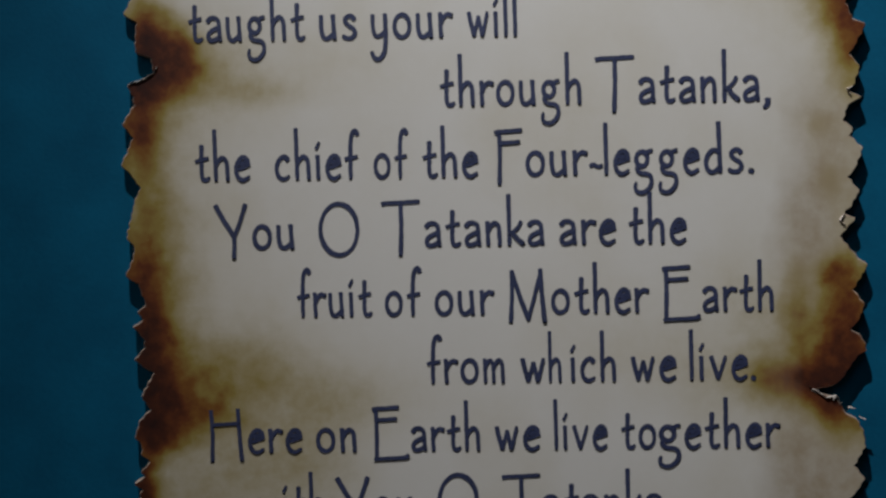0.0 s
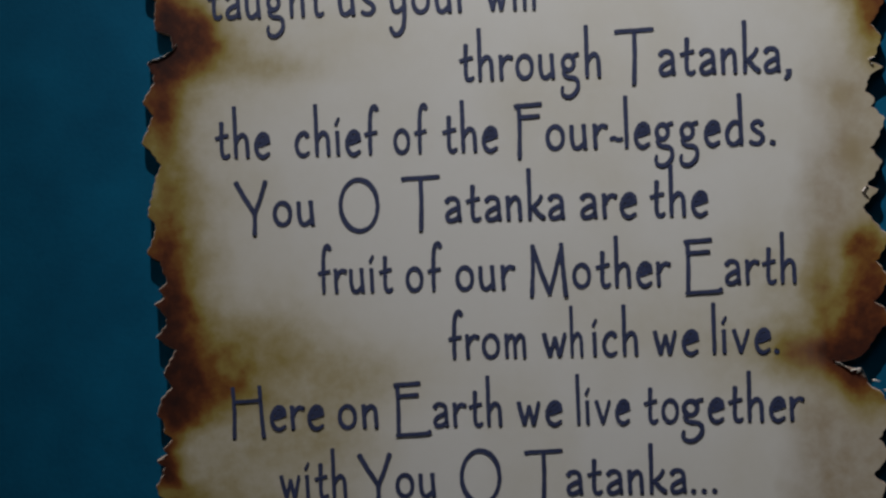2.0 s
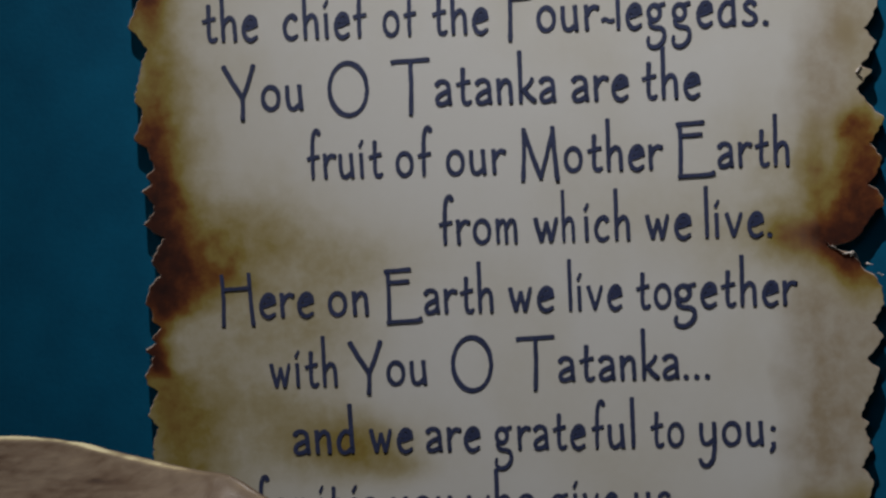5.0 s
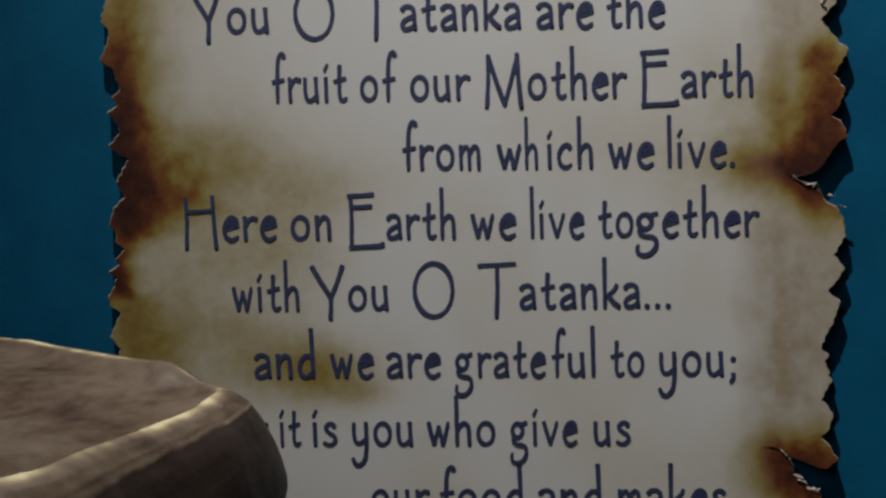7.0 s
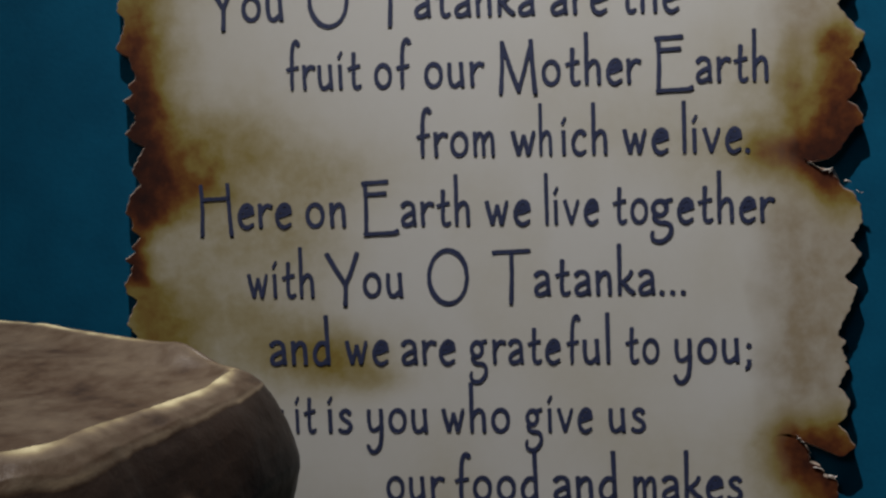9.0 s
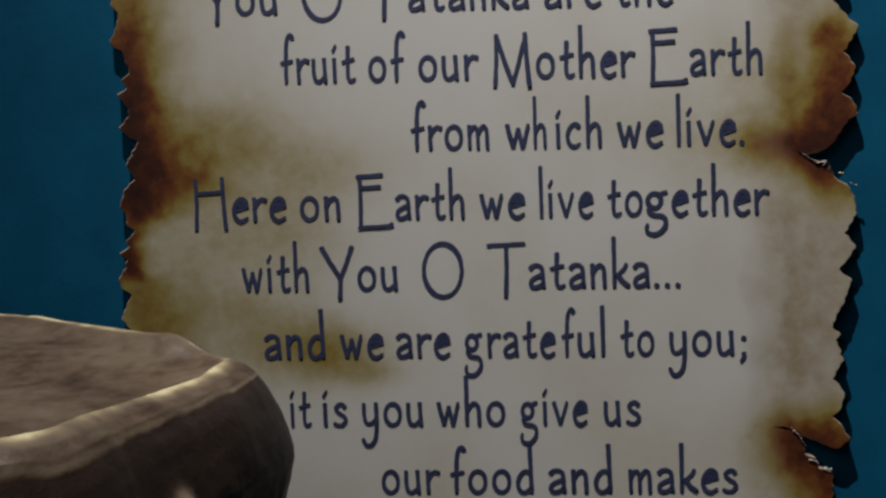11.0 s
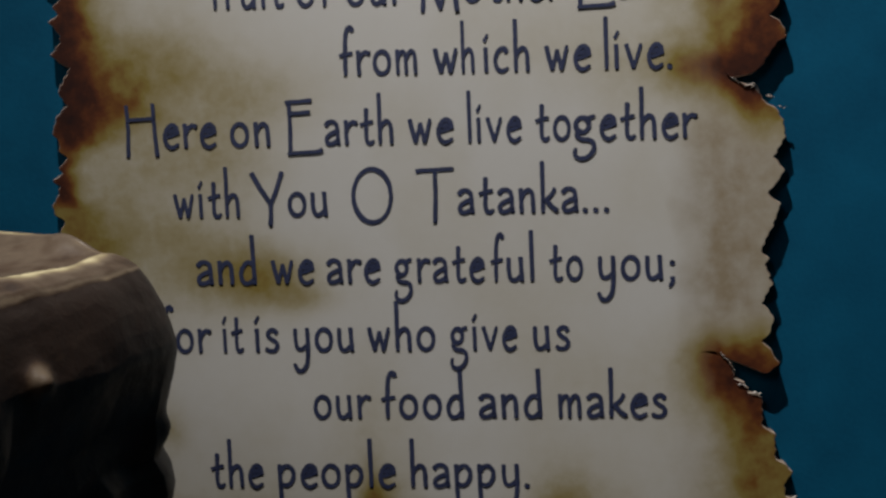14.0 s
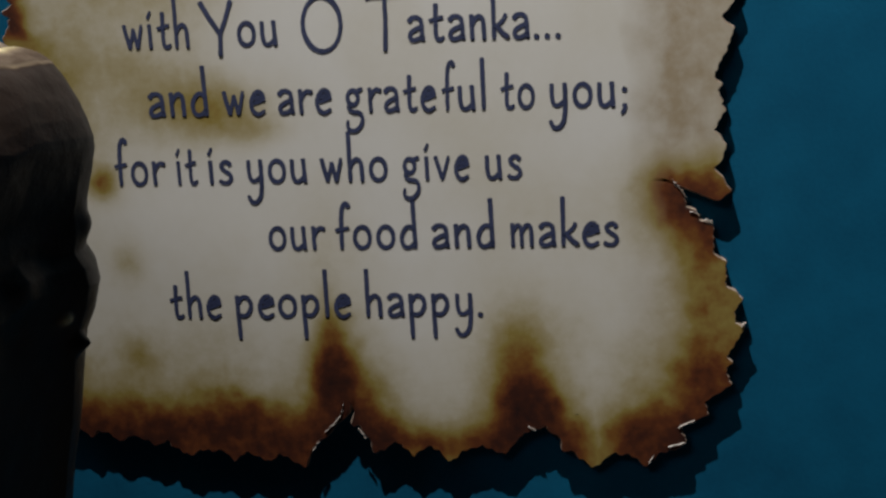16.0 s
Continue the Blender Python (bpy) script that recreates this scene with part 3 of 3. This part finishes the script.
def word(base, *runs):
    """One painted word; each run of letters fills the stretch from x0 to x1."""
    holder = new("word")
    holder.parent = panel
    rise = 0.006 + 0.008 * base                     # the lines climb a little towards the right
    for text, x0, x1, *tall in runs:
        laid, pen = [], 0.0
        for c in text:
            gx, gz, lift, gf = glyph(c)
            laid.append((gx + pen, gz * (tall[0] if tall else 1.0), lift, gf))
            pen += gx.max() + GAPS.get(c, 0.0038)
        wide = max(row[0].max() for row in laid)
        for gx, gz, lift, gf in laid:
            px = x0 + gx / wide * (x1 - x0) - 0.012 * gz
            mesh_object("letter", [(float(a), d, float(base + b + rise * (a - 0.1))) for a, b, d in zip(px, gz, lift)], gf, [INK], holder)


def line(base, *words):
    for w in words:
        word(base, *w)


line(0.355, [("taught", -0.152, -0.054)], [("us", -0.043, -0.011)], [("your", -0.001, 0.069)], [("will", 0.080, 0.122)])
line(0.298, [("through", 0.057, 0.175)], [("T", 0.186, 0.219), ("atanka", 0.222, 0.323), (",", 0.325, 0.332)])
line(0.239, [("the", -0.149, -0.102)], [("chief", -0.082, -0.010)], [("of", 0.001, 0.031)], [("the", 0.042, 0.089)], [("F", 0.102, 0.126), ("our", 0.128, 0.1805), ("-", 0.181, 0.193), ("legge", 0.193, 0.2735), ("ds", 0.2765, 0.310), (".", 0.3135, 0.319)])
line(0.181, [("Y", -0.134, -0.105), ("ou", -0.102, -0.066)], [("O", -0.046, -0.011)], [("T", 0.007, 0.040), ("atanka", 0.043, 0.144)], [("are", 0.156, 0.204)], [("the", 0.214, 0.263)])
line(0.123, [("fruit", -0.065, -0.001)], [("of", 0.009, 0.041)], [("our", 0.051, 0.102)], [("M", 0.113, 0.146), ("other", 0.149, 0.232)], [("E", 0.242, 0.275), ("arth", 0.276, 0.336)])
line(0.065, [("from", 0.044, 0.110)], [("w", 0.123, 0.144), ("h", 0.1465, 0.158), ("ich", 0.165, 0.204)], [("we", 0.216, 0.255)], [("live.", 0.265, 0.322)])
line(0.007, [("H", -0.142, -0.112), ("ere", -0.109, -0.062)], [("on", -0.051, -0.016)], [("E", -0.003, 0.029), ("arth", 0.030, 0.089)], [("we", 0.101, 0.140)], [("live", 0.151, 0.197)], [("to", 0.208, 0.238), ("g", 0.239, 0.259), ("ether", 0.2615, 0.343)])
line(-0.053, [("with", -0.102, -0.044)], [("Y", -0.035, -0.005), ("ou", -0.003, 0.032)], [("O", 0.052, 0.088, 1.05)], [("T", 0.107, 0.140), ("atanka...", 0.142, 0.270)])
line(-0.111, [("and", -0.084, -0.031)], [("we", -0.019, 0.019)], [("are", 0.029, 0.076)], [("grate", 0.087, 0.165), ("f", 0.1695, 0.182), ("ul", 0.183, 0.207)], [("to", 0.219, 0.248)], [("you;", 0.259, 0.325)])
line(-0.170, [("for", -0.118, -0.072)], [("it", -0.063, -0.044)], [("is", -0.035, -0.013)], [("you", -0.002, 0.052)], [("who", 0.063, 0.122)], [("give", 0.134, 0.192)], [("us", 0.205, 0.237)])
line(-0.229, [("our", 0.015, 0.066)], [("food", 0.074, 0.146)], [("and", 0.158, 0.213)], [("makes", 0.226, 0.319)])
line(-0.290, [("the", -0.077, -0.030)], [("people", -0.018, 0.086)], [("happy.", 0.098, 0.202)])


# ---- sculpture ----
CREST = [(-0.033, -0.354), (-0.046, -0.403), (-0.064, -0.453), (-0.084, -0.503), (-0.16, -0.560), (-0.29, -0.50), (-0.33, -0.36), (-0.29, -0.22),
         (-0.222, -0.204), (-0.145, -0.256), (-0.099, -0.287), (-0.070, -0.306), (-0.050, -0.317), (-0.0385, -0.332)]
# height, how far the side stands out from the crest
SIDE = [(-0.055, 0.0), (-0.0555, 0.0040), (-0.0570, 0.0100), (-0.0592, 0.0150), (-0.0610, 0.0170), (-0.0625, 0.0180), (-0.066, 0.0216), (-0.07, 0.0246), (-0.08, 0.0299), (-0.09, 0.0335), (-0.1, 0.0352), (-0.106, 0.0350),
        (-0.112, 0.0332), (-0.120, 0.0318), (-0.128, 0.0298), (-0.141, 0.0262), (-0.155, 0.0268), (-0.163, 0.0255), (-0.172, 0.0305), (-0.182, 0.0318), (-0.198, 0.028), (-0.211, 0.0225), (-0.223, 0.020), (-0.26, 0.015), (-0.32, 0.004),
        (-0.6, -0.01), (-1.2, 0.0), (FLOOR, 0.01)]
# knobs and swellings of the modelled flank: place, radius, height
KNOBS = [((-0.0290, -0.4500, -0.1000), 0.0062, 0.008), ((-0.009, -0.353, -0.2155), 0.0052, 0.009), ((-0.007, -0.35, -0.185), 0.013, 0.002), ((-0.009, -0.345, -0.148), 0.0085, 0.0045),
         ((-0.0096, -0.3672, -0.1995), 0.0040, 0.006), ((-0.015, -0.395, -0.172), 0.010, 0.006), ((-0.019, -0.40, -0.205), 0.012, -0.006), ((-0.011, -0.375, -0.16), 0.008, -0.004)]


def closed_curve(points, t):
    p = np.array(points)
    n = len(p)
    i, f = np.floor(t).astype(int), (t % 1)[:, None]
    a, b, c, d = (p[(i + k) % n] for k in (-1, 0, 1, 2))
    return 0.5 * (2 * b + (c - a) * f + (2 * a - 5 * b + 4 * c - d) * f**2 + (3 * b - a - 3 * c + d) * f**3)


def ease(f):
    f = min(max(f, 0.0), 1.0)
    return f * f * (3 - 2 * f)


def sculpture():
    # finely divided on the side towards the panel's middle, coarsely behind
    t = np.concatenate([np.linspace(-3.5, 4, 620, endpoint=False), np.linspace(4, len(CREST) - 3.5, 100, endpoint=False)])
    count = len(t)
    crest = closed_curve(CREST, t)
    step = np.roll(crest, -1, 0) - np.roll(crest, 1, 0)
    out = np.stack([-step[:, 1], step[:, 0]], 1) * -1
    out /= np.linalg.norm(out, axis=1, keepdims=True)
    if ((crest - crest.mean(0)) * out).sum() < 0:
        out = -out
    centre = crest.mean(0)
    rings = []
    wear_light = []
    chip = np.array([noise.noise((a * 28, b * 28, 0.3)) + 0.35 * noise.noise((a * 80, b * 80, 5.0)) for a, b in crest])
    nick = np.array([noise.noise((a * 60, b * 60, 2.3)) + 0.8 * noise.noise((a * 150, b * 150, 6.0)) for a, b in crest])
    drift = np.array([noise.noise((a * 45, b * 45, 3.3)) + 0.6 * noise.noise((a * 120, b * 120, 8.0)) for a, b in crest])
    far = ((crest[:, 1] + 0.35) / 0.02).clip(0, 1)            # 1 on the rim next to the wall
    # strength of the highlight painted along the crest
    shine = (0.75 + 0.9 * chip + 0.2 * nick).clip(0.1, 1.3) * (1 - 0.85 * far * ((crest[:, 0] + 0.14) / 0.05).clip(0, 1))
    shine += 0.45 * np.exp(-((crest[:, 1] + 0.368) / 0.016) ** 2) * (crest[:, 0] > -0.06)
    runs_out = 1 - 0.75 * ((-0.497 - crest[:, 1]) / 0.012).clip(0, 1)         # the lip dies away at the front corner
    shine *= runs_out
    inner = 1 - (1 - np.linspace(0.01, 1, 70)) ** 1.7
    for k in inner:                                  # the slightly hollow top with its raised lip, its light painted in
        pos = centre + (crest - centre) * k
        lip = np.exp(-((1 - k) / (0.055 + 0.13 * far)) ** 2)
        rings.append((pos, -0.0620 + 0.0070 * lip * runs_out * (0.94 + 0.12 * chip + 0.04 * nick)))
        # light on top and crest goes into the colour, over edge wear
        wear_light.append(0.20 + 1.25 * np.exp(-((1 - k) / 0.039) ** 2) * shine)
    a, b = np.array(sorted(SIDE)).T
    deep = 1 + 0.95 * ((-0.385 - crest[:, 1]) / 0.10).clip(0, 1)           # the bevel grows broader towards the front
    levels = np.concatenate([np.concatenate([np.linspace(-0.0552, -0.064, 22), np.linspace(-0.065, -0.24, 140)]), np.linspace(-0.245, -0.5, 50), np.linspace(-0.52, FLOOR, 30)])
    for z in levels:
        near = -0.055 + (z + 0.055) / (1 + (deep - 1) * min(max((z + 0.22) / 0.10, 0.0), 1.0))
        band = (1 - abs(near + 0.0590) / 0.0040).clip(0, 1)          # the wrinkled bevel below the lip
        fold = np.array([noise.noise((p * 70, q * 70, z * 300)) for p, q in crest]) if band.any() else 0.0
        slim = 1 - 0.25 * ((out[:, 1] - 0.14) / 0.26).clip(0, 1) * min(max((z + 0.14) / 0.02, 0.0), 1.0)      # flatter towards the wall
        ragged = near + 0.0010 * drift * ((-0.0560 - near) / 0.004).clip(0, 1) * ((near + 0.085) / 0.02).clip(0, 1)
        under = (-out[:, 1] - 0.10).clip(0, 0.5) / 0.5 * min(max((-0.104 - z) / 0.042, 0.0), 1.0) * min(max((z + 0.55) / 0.25, 0.0), 1.0)      # set back below the brow
        rings.append((crest + out * (slim * np.interp(ragged, a, b) - 0.026 * under)[:, None], z + band * (0.0006 * fold + 0.0004 * nick)))
        # painted highlights: bevel, crest line and the bevel's lower edge
        wear_light.append(0.15 * ((near + 0.0630) / 0.0030).clip(0, 1) + 0.06 * band * fold + 1.15 * np.exp(-((near + 0.0548) / (0.0012 + 0.0005 * nick)) ** 2) * shine
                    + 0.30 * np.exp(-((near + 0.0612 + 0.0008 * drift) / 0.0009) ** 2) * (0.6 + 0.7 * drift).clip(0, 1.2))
    verts = []
    for r, (pos, zs) in enumerate(rings):
        rim = math.exp(-((1 - inner[r]) / 0.10) ** 2) if r < len(inner) else 1.0
        crumple = rim**3 * min(max((float(zs.mean()) + 0.068) / 0.006, 0.0), 1.0)
        for (px, py), z, (ox, oy) in zip(pos, zs, out):
            z += 0.0105 * min(max((py + 0.35) / 0.045, 0.0), 1.0) * ease((-px - 0.038) / 0.042) * min(max((z + 0.11) / 0.05, 0.0), 1.0)   # the far rim stands higher
            swell = 0.0020 * math.exp(-(((px + 0.068) / 0.013) ** 2 + ((py + 0.304) / 0.02) ** 2)) + 0.0040 * math.exp(-(((px + 0.036) / 0.02) ** 2 + ((py + 0.352) / 0.028) ** 2))
            z += swell * min(max((z + 0.085) / 0.02, 0.0), 1.0)
            if z > FLOOR + 0.02:
                p = Vector((px, py, z))
                rough = 0.0008 * noise.fractal(p * 34, 1.0, 2.0, 3) + 0.0024 * noise.noise(p * 13)
                if r < len(inner):
                    z += rough * 0.5 + 0.0004 * noise.noise((px * 40, py * 150, 0.5))
                else:
                    if z > -0.27:
                        rough += sum(h * math.exp(-(p - Vector(q)).length_squared / w**2) for q, w, h in KNOBS)
                    px, py = px + ox * rough, py + oy * rough
            if crumple > 0.02:                       # the lip is lumpy and wrinkled
                z += crumple * (0.0009 * noise.noise((px * 38, py * 38, 3.0)) + 0.0002 * noise.noise((px * 170, py * 170, 7.0)))
            verts.append((px, py, z))
    total = len(rings)
    faces = [[r * count + i, r * count + (i + 1) % count, (r + 1) * count + (i + 1) % count, (r + 1) * count + i] for r in range(total - 1) for i in range(count)]
    faces.append(list(range(count))[::-1])
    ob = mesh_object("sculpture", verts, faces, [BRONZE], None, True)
    worn_pale = ob.data.attributes.new("wear_light", "FLOAT", "POINT")
    lightness = np.array(wear_light, np.float32).ravel()
    for spot_at, reach, much in ((KNOBS[0][0], 0.0055, 0.80), (KNOBS[4][0], 0.0042, 1.5)):   # glints painted onto two knobs
        lightness += much * np.exp(-((np.array(verts) - np.array(spot_at)) ** 2).sum(1) / reach**2)
    worn_pale.data.foreach_set("value", lightness.astype(np.float32))
    bm = bmesh.new()
    bm.from_mesh(ob.data)
    bmesh.ops.recalc_face_normals(bm, faces=bm.faces)
    bm.to_mesh(ob.data)
    bm.free()
    return tagged(ob, "tall dark brown patinated sculpture, flat top lightened in its colour", "sculpture")


sculpture()
